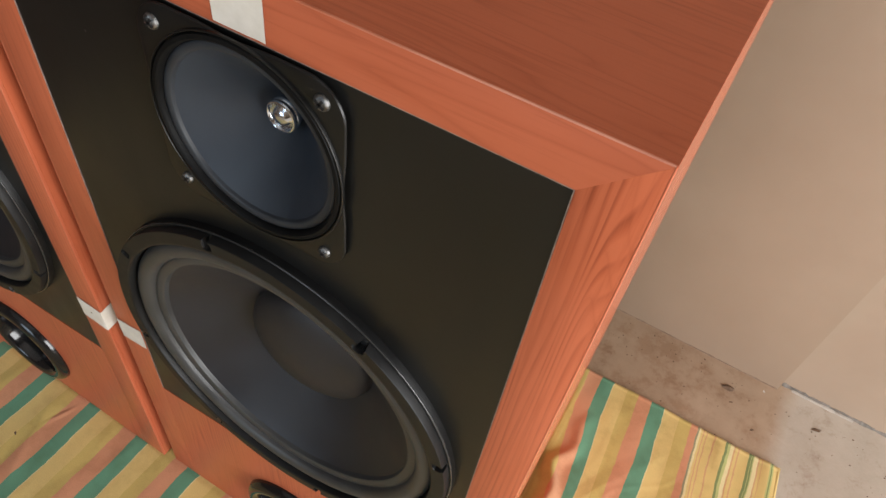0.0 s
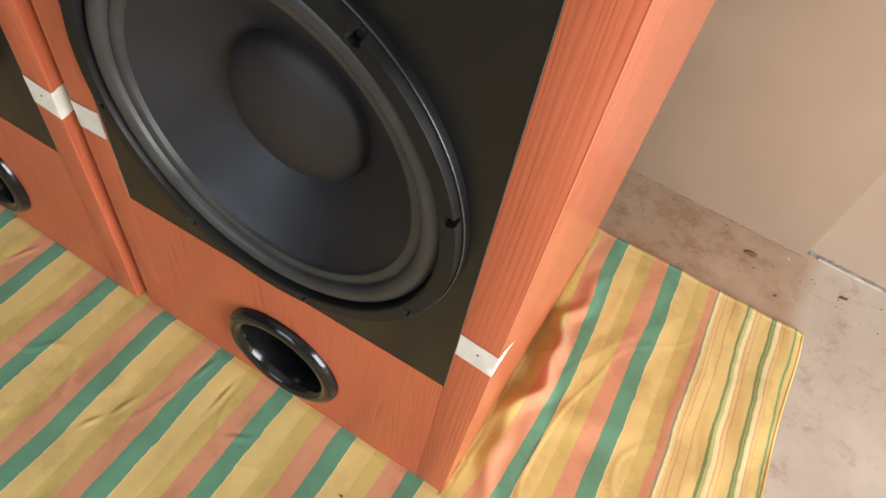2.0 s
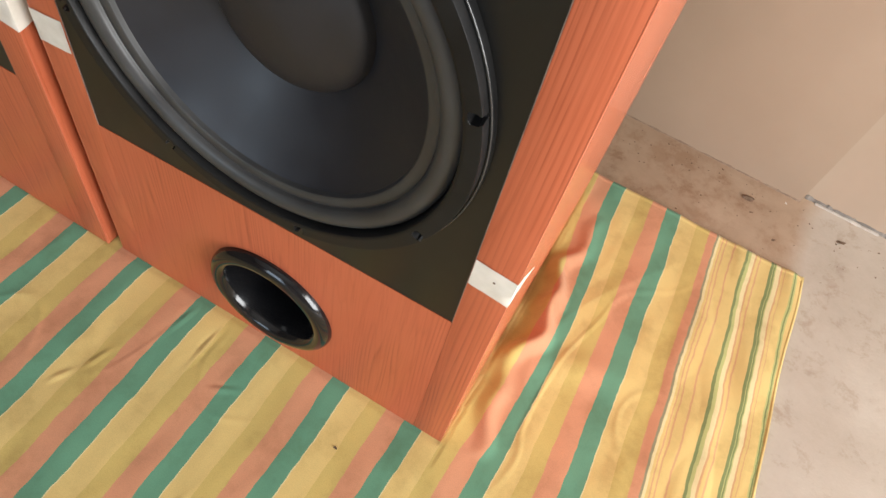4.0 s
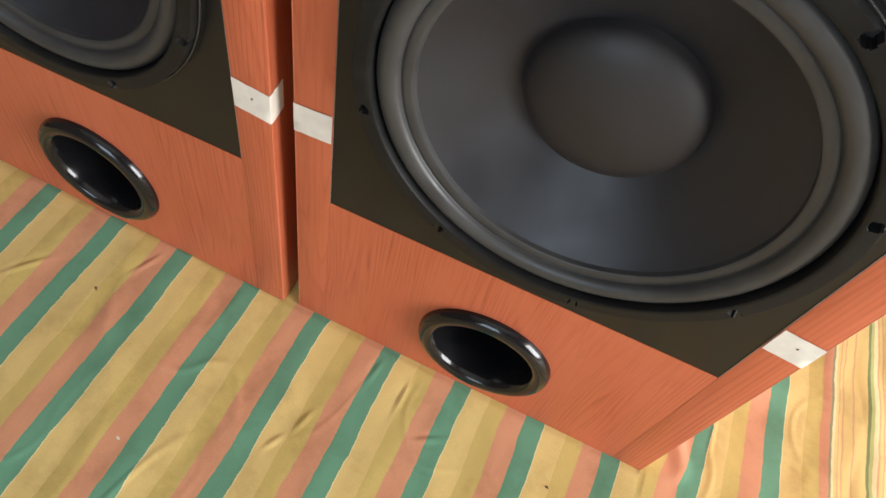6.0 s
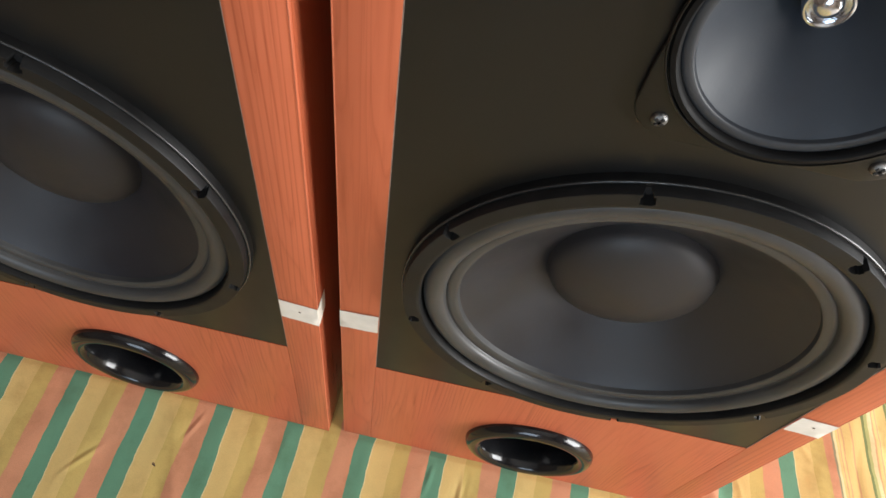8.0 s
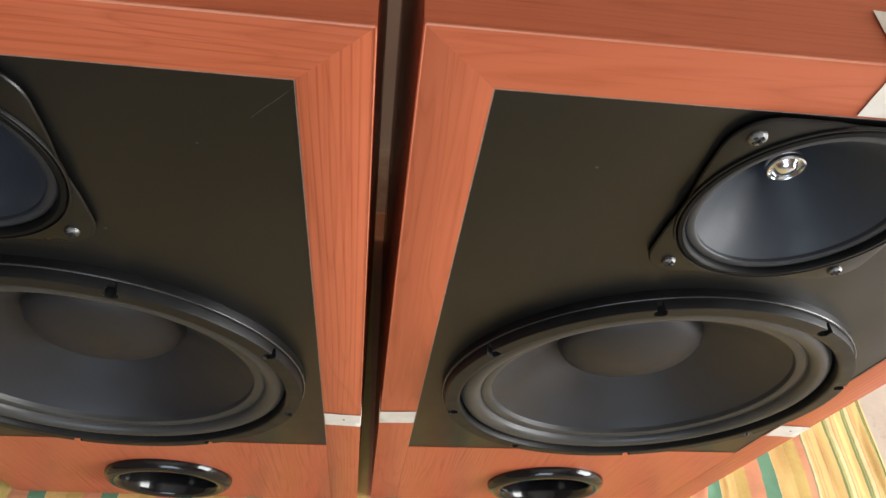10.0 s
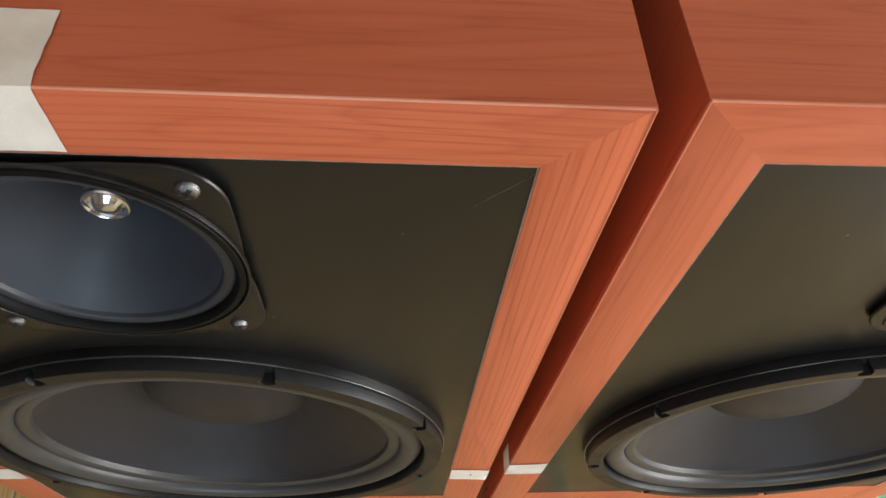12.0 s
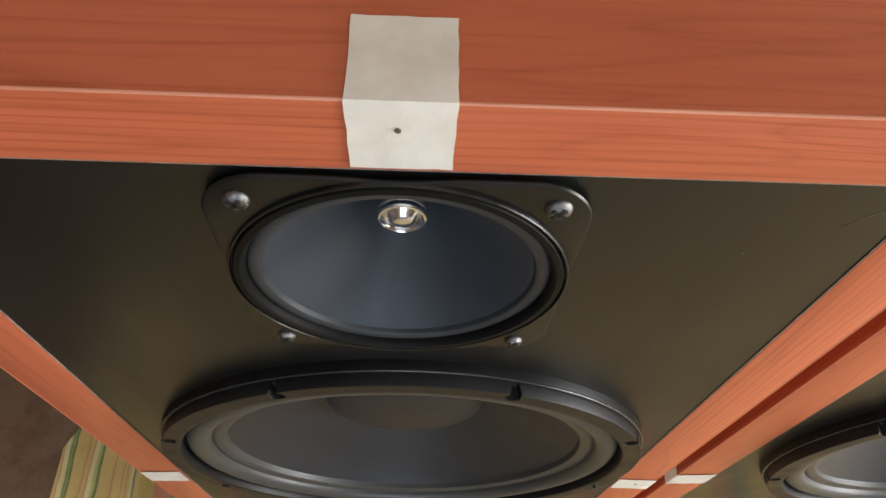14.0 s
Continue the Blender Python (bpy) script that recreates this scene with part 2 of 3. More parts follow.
def cement_floor():
    m, t, b = mat("cement_floor")
    v = coords(t, (1, 1, 1))
    n1 = node(t, "ShaderNodeTexNoise", Scale=5.0, Detail=6.0, Roughness=0.65)
    n2 = node(t, "ShaderNodeTexNoise", Scale=26.0, Detail=5.0, Roughness=0.75, Distortion=0.15)
    n3 = node(t, "ShaderNodeTexNoise", Scale=320.0, Detail=2.0)
    for n in (n1, n2, n3):
        t.links.new(v, n.inputs["Vector"])
    base = ramp(t, [(0.3, (0.50, 0.41, 0.32)), (0.7, (0.65, 0.56, 0.46))], n1.outputs["Fac"]).outputs[0]
    stain = ramp(t, [(0.30, (0.55, 0.39, 0.27)), (0.46, (0.96, 0.95, 0.93)), (0.72, (1.08, 1.08, 1.08))], n2.outputs["Fac"]).outputs[0]
    c = mix(t, "MULTIPLY", 0.5, base, stain)
    # a brown stained band beside the wall
    sep = t.nodes.new("ShaderNodeSeparateXYZ")
    wob = node(t, "ShaderNodeTexNoise", Scale=9.0, Detail=4.0)
    t.links.new(v, wob.inputs["Vector"])
    add = t.nodes.new("ShaderNodeVectorMath")
    add.operation = "MULTIPLY_ADD"
    add.inputs[1].default_value = (0.04, 0.04, 0)
    t.links.new(wob.outputs["Color"], add.inputs[0])
    t.links.new(v, add.inputs[2])
    t.links.new(add.outputs[0], sep.inputs[0])
    band = ramp(t, [(0.0, (0.60, 0.48, 0.38)), (0.70, (0.62, 0.50, 0.40)), (0.73, (0.80, 0.83, 0.86))], sep.outputs["X"]).outputs[0]
    c = mix(t, "MULTIPLY", 0.85, c, band)
    # rusty blotches in that band
    rust = node(t, "ShaderNodeTexNoise", Scale=15.0, Detail=6.0, Roughness=0.7)
    t.links.new(v, rust.inputs["Vector"])
    blot = ramp(t, [(0.40, (0.60, 0.43, 0.29)), (0.50, (0.95, 0.93, 0.90)), (0.66, (1.06, 1.06, 1.04))], rust.outputs["Fac"]).outputs[0]
    beside = node(t, "ShaderNodeMapRange")
    for i, val in ((1, 0.69), (2, 0.74), (3, 0.45), (4, 0.0)):
        beside.inputs[i].default_value = val
    t.links.new(sep.outputs["X"], beside.inputs[0])
    c = mix(t, "MULTIPLY", beside.outputs[0], c, blot)
    # shade painted into the bare floor beyond the sheet, brown and in uneven patches
    left_shade = node(t, "ShaderNodeMapRange")
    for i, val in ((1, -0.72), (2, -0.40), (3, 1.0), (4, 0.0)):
        left_shade.inputs[i].default_value = val
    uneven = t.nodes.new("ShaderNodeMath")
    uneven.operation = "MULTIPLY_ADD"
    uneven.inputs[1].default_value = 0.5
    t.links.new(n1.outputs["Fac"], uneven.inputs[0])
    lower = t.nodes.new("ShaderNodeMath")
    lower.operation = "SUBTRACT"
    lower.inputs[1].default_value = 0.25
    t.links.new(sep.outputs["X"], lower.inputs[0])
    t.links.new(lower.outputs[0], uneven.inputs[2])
    t.links.new(uneven.outputs[0], left_shade.inputs[0])
    c = mix(t, "MULTIPLY", left_shade.outputs[0], c, (0.50, 0.42, 0.38))
    t.links.new(c, b.inputs["Base Color"])
    b.inputs["Roughness"].default_value = 0.6
    bump(t, b, n2.outputs["Fac"], 0.25, 0.004)
    return m


def striped_cloth():
    """Woven stripes along y, with a border of thin lines at either side."""
    m, t, b = mat("striped_cotton")
    uv = t.nodes.new("ShaderNodeUVMap")
    uv.uv_map = "weave"
    v = uv.outputs[0]
    n1 = node(t, "ShaderNodeTexNoise", Scale=7.0, Detail=3.0)
    n2 = node(t, "ShaderNodeTexNoise", Scale=90.0, Detail=3.0)
    for n in (n1, n2):
        t.links.new(v, n.inputs["Vector"])
    sep = t.nodes.new("ShaderNodeSeparateXYZ")
    t.links.new(v, sep.inputs[0])

    def math(op, a, c=None):
        n = t.nodes.new("ShaderNodeMath")
        n.operation = op
        for i, w in ((0, a), (1, c)):
            if hasattr(w, "links"):
                t.links.new(w, n.inputs[i])
            elif w is not None:
                n.inputs[i].default_value = w
        return n.outputs[0]

    wob = math("MULTIPLY", math("SUBTRACT", n1.outputs["Fac"], 0.5), 0.012)
    wob2 = math("MULTIPLY", math("SUBTRACT", n2.outputs["Fac"], 0.5), 0.0022)
    n4 = node(t, "ShaderNodeTexNoise", Scale=26.0, Detail=2.0)
    t.links.new(v, n4.inputs["Vector"])
    wob2 = math("ADD", wob2, math("MULTIPLY", math("SUBTRACT", n4.outputs["Fac"], 0.5), 0.0030))
    x = math("ADD", math("ADD", sep.outputs["X"], wob), wob2)
    # the rear of the sheet is drawn a little to the side
    x = math("ADD", x, math("MULTIPLY", math("MAXIMUM", sep.outputs["Y"], 0.0), 0.024))
    cyc = math("FRACT", math("DIVIDE", math("ADD", x, 0.0142 + 0.0905 * 20), 0.0905))
    green, cream, olive, pink, white = (0.115, 0.285, 0.175), (0.665, 0.488, 0.178), (0.565, 0.418, 0.128), (0.61, 0.280, 0.150), (0.72, 0.62, 0.33)
    body = ramp(t, [(0.0, green), (0.236, white), (0.250, cream), (0.52, olive), (0.742, pink)], cyc)
    body.color_ramp.interpolation = "CONSTANT"
    ax = math("ABSOLUTE", math("SUBTRACT", x, 0.0))
    edge = math("DIVIDE", math("SUBTRACT", ax, 0.607), 0.12)
    grey, leaf, pale, coral = (0.28, 0.26, 0.15), (0.19, 0.235, 0.085), (0.45, 0.46, 0.17), (0.60, 0.34, 0.16)
    stops = []
    for p, c in ((0.0, grey), (0.02, white), (0.05, cream), (0.075, coral), (0.09, cream), (0.12, coral), (0.135, cream), (0.22, coral), (0.24, cream), (0.375, leaf), (0.405, pale),
                 (0.44, white), (0.485, coral), (0.505, cream), (0.54, coral), (0.56, cream), (0.68, leaf), (0.712, pale), (0.722, leaf), (0.735, pale), (0.75, white),
                 (0.795, coral), (0.81, cream), (0.84, coral), (0.85, cream), (0.945, pale), (0.96, leaf), (0.975, pale), (0.992, cream)):
        stops.append((p, c))
    lines = ramp(t, stops, edge)
    lines.color_ramp.interpolation = "CONSTANT"
    c = mix(t, "MIX", math("GREATER_THAN", edge, 0.0), body.outputs[0], lines.outputs[0])
    n3 = node(t, "ShaderNodeTexNoise", Scale=13.0, Detail=5.0, Roughness=0.7)
    t.links.new(v, n3.inputs["Vector"])
    c = mix(t, "MULTIPLY", 0.8, c, ramp(t, [(0.28, (0.72, 0.67, 0.58)), (0.5, (0.99, 0.99, 0.98)), (0.75, (1.10, 1.09, 1.07))], n3.outputs["Fac"]).outputs[0])
    wv = t.nodes.new("ShaderNodeTexNoise")
    wv.inputs["Scale"].default_value = 900.0
    t.links.new(v, wv.inputs["Vector"])
    c = mix(t, "MULTIPLY", 0.5, c, ramp(t, [(0.3, (0.8, 0.8, 0.8)), (0.6, (1.05, 1.05, 1.05))], wv.outputs["Fac"]).outputs[0])
    t.links.new(c, b.inputs["Base Color"])
    b.inputs["Roughness"].default_value = 0.85
    b.inputs["Sheen Weight"].default_value = 0.15
    wr = node(t, "ShaderNodeTexNoise", Scale=24.0, Detail=3.0, Roughness=0.5, Distortion=0.3)
    along = t.nodes.new("ShaderNodeMapping")
    along.inputs["Scale"].default_value = (1.0, 0.45, 1.0)
    along.inputs["Rotation"].default_value = (0, 0, 0.3)
    t.links.new(v, along.inputs["Vector"])
    t.links.new(along.outputs[0], wr.inputs["Vector"])
    sm = math("ADD", math("MULTIPLY", wr.outputs["Fac"], 0.0050), math("MULTIPLY", wv.outputs["Fac"], 0.0003))
    bump(t, b, sm, 0.4, 1.0)
    return m


floor_mat, cloth_mat = cement_floor(), striped_cloth()

# ---------------------------------------------------------------- mesh helpers


def part(name, bm, material, parent=None, label="", smooth=0.6):
    """Links a bmesh as one mesh object, under a thing or a part of it."""
    bmesh.ops.recalc_face_normals(bm, faces=bm.faces)
    me = bpy.data.meshes.new(name)
    bm.to_mesh(me)
    bm.free()
    me.materials.append(material)
    if smooth:
        me.set_sharp_from_angle(angle=smooth)
        me.polygons.foreach_set("use_smooth", [True] * len(me.polygons))
    ob = new(name, me)
    if parent:
        ob.parent = parent
    return tagged(ob, label=label) if label else ob


def block(x0, x1, y0, y1, z0, z1, bev=0.0):
    bm = bmesh.new()
    bmesh.ops.create_cube(bm, size=1.0)
    for v in bm.verts:
        v.co = Vector((x0 + (v.co.x + 0.5) * (x1 - x0), y0 + (v.co.y + 0.5) * (y1 - y0), z0 + (v.co.z + 0.5) * (z1 - z0)))
    if bev:
        bmesh.ops.bevel(bm, geom=list(bm.edges), offset=bev, segments=2, affect="EDGES", profile=0.6)
    return bm


def prism(outline, y0, y1, bev=0.0):
    """A flat piece from an outline in x and z, from depth y0 to y1."""
    bm = bmesh.new()
    front = [bm.verts.new((x, y0, z)) for x, z in outline]
    back = [bm.verts.new((x, y1, z)) for x, z in outline]
    bm.faces.new(front)
    bm.faces.new(back[::-1])
    n = len(outline)
    for i in range(n):
        bm.faces.new((front[i], back[i], back[(i + 1) % n], front[(i + 1) % n]))
    if bev:
        rim = [e for e in bm.edges if all(abs(v.co.y - y0) < 1e-6 for v in e.verts)
               and min(abs(e.verts[0].co.x - e.verts[1].co.x), abs(e.verts[0].co.z - e.verts[1].co.z)) < 1e-4]
        bmesh.ops.bevel(bm, geom=rim, offset=bev, segments=2, affect="EDGES", profile=0.6)
    return bm


def pierced(outline, holes, y0, y1):
    """A flat board with round holes (x, z, radius) right through it."""
    bm = bmesh.new()
    loops = [list(outline)] + [[(x + r * math.cos(2 * math.pi * i / 96), z + r * math.sin(2 * math.pi * i / 96)) for i in range(96)] for x, z, r in holes]
    edges = []
    for lp in loops:
        vs = [bm.verts.new((x, y0, z)) for x, z in lp]
        edges += [bm.edges.new((vs[i], vs[(i + 1) % len(vs)])) for i in range(len(vs))]
    bmesh.ops.triangle_fill(bm, use_beauty=True, use_dissolve=False, edges=edges)
    out = bmesh.ops.extrude_face_region(bm, geom=list(bm.faces))
    for v in out["geom"]:
        if isinstance(v, bmesh.types.BMVert):
            v.co.y = y1
    return bm


def turned(profile, seg=96, cx=0.0, cz=0.0, closed=False, shape=None):
    """Turns a profile of (radius, depth) round the axis that points to the viewer."""
    bm = bmesh.new()
    rings = []
    for r, y in profile:
        if r < 1e-6:
            rings.append([bm.verts.new((cx, y, cz))])
            continue
        ring = []
        for i in range(seg):
            a = 2 * math.pi * i / seg
            rr, yy = shape(a, r, y) if shape else (r, y)
            ring.append(bm.verts.new((cx + rr * math.cos(a), yy, cz + rr * math.sin(a))))
        rings.append(ring)
    pairs = list(zip(rings, rings[1:])) + ([(rings[-1], rings[0])] if closed else [])
    for a, b in pairs:
        for i in range(seg):
            j = (i + 1) % seg
            if len(a) == 1:
                bm.faces.new((a[0], b[i], b[j]))
            elif len(b) == 1:
                bm.faces.new((a[i], a[j], b[0]))
            else:
                bm.faces.new((a[i], a[j], b[j], b[i]))
    return bm


def rod(a, b, r, n=8):
    """A thin round strip from a to b."""
    bm = bmesh.new()
    bmesh.ops.create_cone(bm, cap_ends=True, segments=n, radius1=r, radius2=r, depth=(Vector(b) - Vector(a)).length)
    m = Matrix.Translation((Vector(a) + Vector(b)) / 2) @ (Vector(b) - Vector(a)).to_track_quat("Z", "Y").to_matrix().to_4x4()
    bmesh.ops.transform(bm, matrix=m, verts=bm.verts)
    return bm


# ---------------------------------------------------------------- the room
def structure(name, bm, material, label=""):
    return tagged(part(name, bm, material, smooth=0), label=label, kind="structure")


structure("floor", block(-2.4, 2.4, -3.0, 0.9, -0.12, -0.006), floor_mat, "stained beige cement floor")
structure("wall_back", block(-2.4, 0.678, 0.613, 0.85, -0.006, 2.8), plaster, "smooth beige-brown painted wall behind the loudspeakers")
structure("wall_back_recess", block(0.678, 2.4, 0.629, 0.85, -0.006, 2.8), plaster_pale, "slightly set back beige wall")
# out of view; its dark tone is added to dim the left side
structure("wall_left", block(-2.4, -2.2, -2.8, 0.613, -0.006, 2.8), plaster_dimmed, "unseen left wall, darkened to bounce less light")
structure("ceiling", block(-2.4, 2.4, -3.0, 0.85, 2.8, 2.9), ceiling_white, "plain off-white ceiling")
right = bmesh.new()
for y0, y1, z0, z1 in ((-2.8, -1.22, -0.006, 2.8), (0.12, 0.629, -0.006, 2.8), (-1.22, 0.12, -0.006, 0.23), (-1.22, 0.12, 1.37, 2.8)):
    piece = block(2.2, 2.4, y0, y1, z0, z1)
    tmp = bpy.data.meshes.new("tmp")
    piece.to_mesh(tmp)
    piece.free()
    right.from_mesh(tmp)
    bpy.data.meshes.remove(tmp)
structure("wall_right", right, plaster, "plain beige wall with a window opening")
front = bmesh.new()
for x0, x1, z0, z1 in ((-2.4, -0.7, -0.006, 2.8), (0.5, 2.4, -0.006, 2.8), (-0.7, 0.5, 2.15, 2.8)):
    piece = block(x0, x1, -3.0, -2.8, z0, z1)
    tmp = bpy.data.meshes.new("tmp")
    piece.to_mesh(tmp)
    piece.free()
    front.from_mesh(tmp)
    bpy.data.meshes.remove(tmp)
structure("wall_front", front, plaster, "plain beige wall with a doorway")

def wall_foot(name, x0, x1, y, high, deep, material, label, seed):
    """A crumbling fillet along the foot of the wall."""
    bm = bmesh.new()
    n = int((x1 - x0) / 0.004)
    rows = []
    for i in range(n + 1):
        x = x0 + (x1 - x0) * i / n
        k = 0.55 + 0.45 * noise.noise((x * 40, seed, 0)) + 0.35 * noise.noise((x * 130, seed, 4))
        k = max(0.08, k)
        ring = [(y + 0.002, high * k), (y - deep * 0.25 * k, high * k * 0.85), (y - deep * 0.65 * k, high * k * 0.35), (y - deep * k, -0.001)]
        rows.append([bm.verts.new((x, yy, -0.006 + z)) for yy, z in ring])
    for a, b in zip(rows, rows[1:]):
        for i in range(3):
            bm.faces.new((a[i], a[i + 1], b[i + 1], b[i]))
    return tagged(part(name, bm, material, smooth=0), label=label, kind="structure")


foot_grey = plain("grey_cement", (0.10, 0.088, 0.075), (0.30, 0.27, 0.235), 0.8, 45.0, bumps=0.5, size=0.002)
foot_brown = plain("brown_joint", (0.18, 0.12, 0.08), (0.32, 0.225, 0.155), 0.8, 45.0, bumps=0.5, size=0.002)
foot_white = plain("peeling_paint", (0.40, 0.35, 0.30), (0.54, 0.49, 0.43), 0.7, 45.0, bumps=0.5, size=0.002)
wall_foot("wall_joint", 0.36, 0.678, 0.613, 0.004, 0.0022, foot_brown, "dirty brown joint at the foot of the wall", 2.0)
wall_foot("wall_fillet", 0.683, 1.3, 0.629, 0.009, 0.006, foot_grey, "crumbling grey cement at the foot of the wall", 5.0)
wall_foot("peeling_strip", 0.70, 0.80, 0.624, 0.003, 0.004, foot_white, "strip of peeling white paint at the wall's foot", 8.0)

# ---------------------------------------------------------------- the striped sheet
def pushed(y):
    """How strongly the sheet is bunched up at depth y, beside one loudspeaker."""
    return max(0.0, math.sin(math.pi * (y - 0.005) / 0.39)) ** 0.8 if 0.005 < y < 0.395 else 0.0


PUCKERS = [(0.122, -0.045, 1.55, 0.020), (0.039, -0.117, 1.3, 0.012), (0.023, -0.149, 1.1, 0.010), (-0.21, -0.035, 1.2, 0.016), (0.168, -0.075, 0.5, 0.014),
           (0.082, -0.03, 1.45, 0.016), (0.20, -0.20, 1.2, 0.018), (-0.32, -0.10, 0.9, 0.020), (0.30, -0.14, 1.4, 0.014)]


def sheet_height(x, y):
    """Ripples and creases; the sheet is pushed up in a fold beside one loudspeaker."""
    h = 0.0018 * noise.noise((x * 6, y * 5, 0.3)) + 0.0014 * noise.noise((x * 17, y * 9, 4.0)) + 0.0007 * noise.noise((x * 45, y * 20, 7.0))
    crease = noise.noise((x * 4.3 + 0.7 * y + 5, y * 2.6 - x, 1.0))
    fold = noise.noise((x * 7.0 - 5.5 * y + 2, y * 4.0 + x * 6.0, 2.0))
    h += 0.0015 * max(0.0, 1 - abs(fold) / 0.06) * max(0.0, noise.noise((x * 5, y * 5, 6.0)) + 0.05)
    h += 0.0028 * max(0.0, 1 - abs(crease) / 0.09) * max(0.0, noise.noise((x * 3, y * 3, 9.0)) + 0.15)
    if 0.38 < x < 0.56 and 0.0 < y < 0.42:
        k = pushed(y)
        crest = 0.424 + 0.008 * math.sin(y * 38 + 0.6) + 0.005 * math.sin(y * 83)
        h += 0.024 * k * (0.75 + 0.35 * math.sin(y * 27 + 2.0) + 0.25 * noise.noise((y * 30, 1.0, 2.0))) * math.exp(-((x - crest) / 0.0105) ** 2)
        h += 0.012 * k * (0.6 + 0.4 * math.sin(y * 41)) * math.exp(-((x - 0.394) / 0.006) ** 2)
    v = y - 0.15 - 0.35 * (x - 0.45)
    h += 0.006 * math.exp(-(v / 0.022) ** 2) * math.exp(-((x - 0.48) / 0.06) ** 2)
    # short puckers
    for px, py, turn, size in PUCKERS:
        dx, dy = x - px, y - py
        a, b = dx * math.cos(turn) + dy * math.sin(turn), dy * math.cos(turn) - dx * math.sin(turn)
        h += 0.0016 * math.exp(-(a / size) ** 2 - (b / 0.0026) ** 2) - 0.0006 * math.exp(-(a / size) ** 2 - ((b - 0.0045) / 0.003) ** 2)
    # the loose border ripples more
    h += 0.0065 * max(0.0, noise.noise((x * 28, y * 7 + x * 14, 3.0))) * min(1.0, max(0.0, (abs(x) - 0.56) / 0.06))
    if x < -0.5:
        h += 0.010 * max(0.0, noise.noise((x * 14, y * 9, 12.0)))
    # pressed flat under the cabinets
    if -0.49 < x < 0.393 and -0.004 < y < 0.42:
        return -0.0026
    near = min(1.0, max(0.0, -0.004 - y) / 0.03) if -0.5 < x < 0.4 else 1.0
    return -0.0015 + max(-0.002, h) * max(0.15, near)


def weave(bm, flat):
    """Stores where each point lies on the cloth when it is laid flat."""
    layer = bm.loops.layers.uv.new("weave")
    for f in bm.faces:
        for lp in f.loops:
            lp[layer].uv = flat[lp.vert]


def bedsheet():
    bm = bmesh.new()
    nx = 720
    us = [-0.71 + 1.435 * i / nx for i in range(nx + 1)]
    ys = [-1.35 + 0.9 * j / 60 for j in range(60)] + [-0.45 + 0.917 * j / 330 for j in range(331)]
    grid, flat = [], {}
    for y in ys:
        row = []
        for u in us:
            back = 0.467 if u > -0.52 else 0.467 - 0.337 * (-0.52 - u) / 0.18
            yy = -1.35 + (y + 1.35) * (back + 1.35) / 1.817
            e = 0.006 * noise.noise((y * 5, 3.0 if u > 0 else 8.0, 0)) * (abs(u) / 0.725) ** 8
            f = 0.004 * noise.noise((u * 6, 5.0, 1.0)) * max(0.0, y / 0.46) ** 6
            x = u + e - 0.03 * max(0.0, yy) * min(1.0, max(0.0, (u - 0.3) / 0.3))
            x += 0.015 * pushed(yy) * math.exp(-((u - 0.425) / 0.045) ** 2) * min(1.0, max(0.0, (u - 0.37) / 0.02))
            w = bm.verts.new((x, yy + f, sheet_height(x, yy)))
            flat[w] = (u, yy)
            row.append(w)
        grid.append(row)
    for a, b in zip(grid, grid[1:]):
        for i in range(nx):
            bm.faces.new((a[i], a[i + 1], b[i + 1], b[i]))
    weave(bm, flat)
    edges = [([(w.co.copy(), flat[w]) for w in ins], [(w.co.copy(), flat[w]) for w in outs])
             for ins, outs in ((grid[-4], grid[-1]), ([r[-3] for r in grid], [r[-1] for r in grid]))]
    ob = part("striped_bedsheet", bm, cloth_mat, smooth=3.0)
    mod = ob.modifiers.new("thick", "SOLIDIFY")
    mod.thickness, mod.offset = 0.0012, -1.0
    # the sewn hems along two edges
    for ins, outs in edges:
        hem, where, loops = bmesh.new(), {}, []
        for k, lift in ((0.0, 0.0002), (0.12, 0.0014), (0.5, 0.0017), (0.9, 0.0014), (1.04, -0.001)):
            line = []
            for (p, fp), (q, fq) in zip(ins, outs):
                w = hem.verts.new(p.lerp(q, k) + Vector((0, 0, lift)))
                where[w] = (fp[0] + (fq[0] - fp[0]) * k, fp[1] + (fq[1] - fp[1]) * k)
                line.append(w)
            loops.append(line)
        for a, b in zip(loops, loops[1:]):
            for i in range(len(a) - 1):
                hem.faces.new((a[i], a[i + 1], b[i + 1], b[i]))
        weave(hem, where)
        part("hem", hem, cloth_mat, ob, "narrow sewn hem", smooth=3.0)
    return tagged(ob, "yellow, pink and green striped cotton bedsheet spread on the floor", "bedsheet")


bedsheet()

# ---------------------------------------------------------------- the loudspeakers
HALF, BORDER, HIGH, DEEP = 0.18, 0.0333, 0.7795, 0.415
OUT = HALF + BORDER
ZL, ZR, ZT = 0.2288, 0.2392, 0.7485
WOOFER, MID, PORT = (0.0016, 0.4222), (0.0, 0.6806), (0.0, 0.0962)


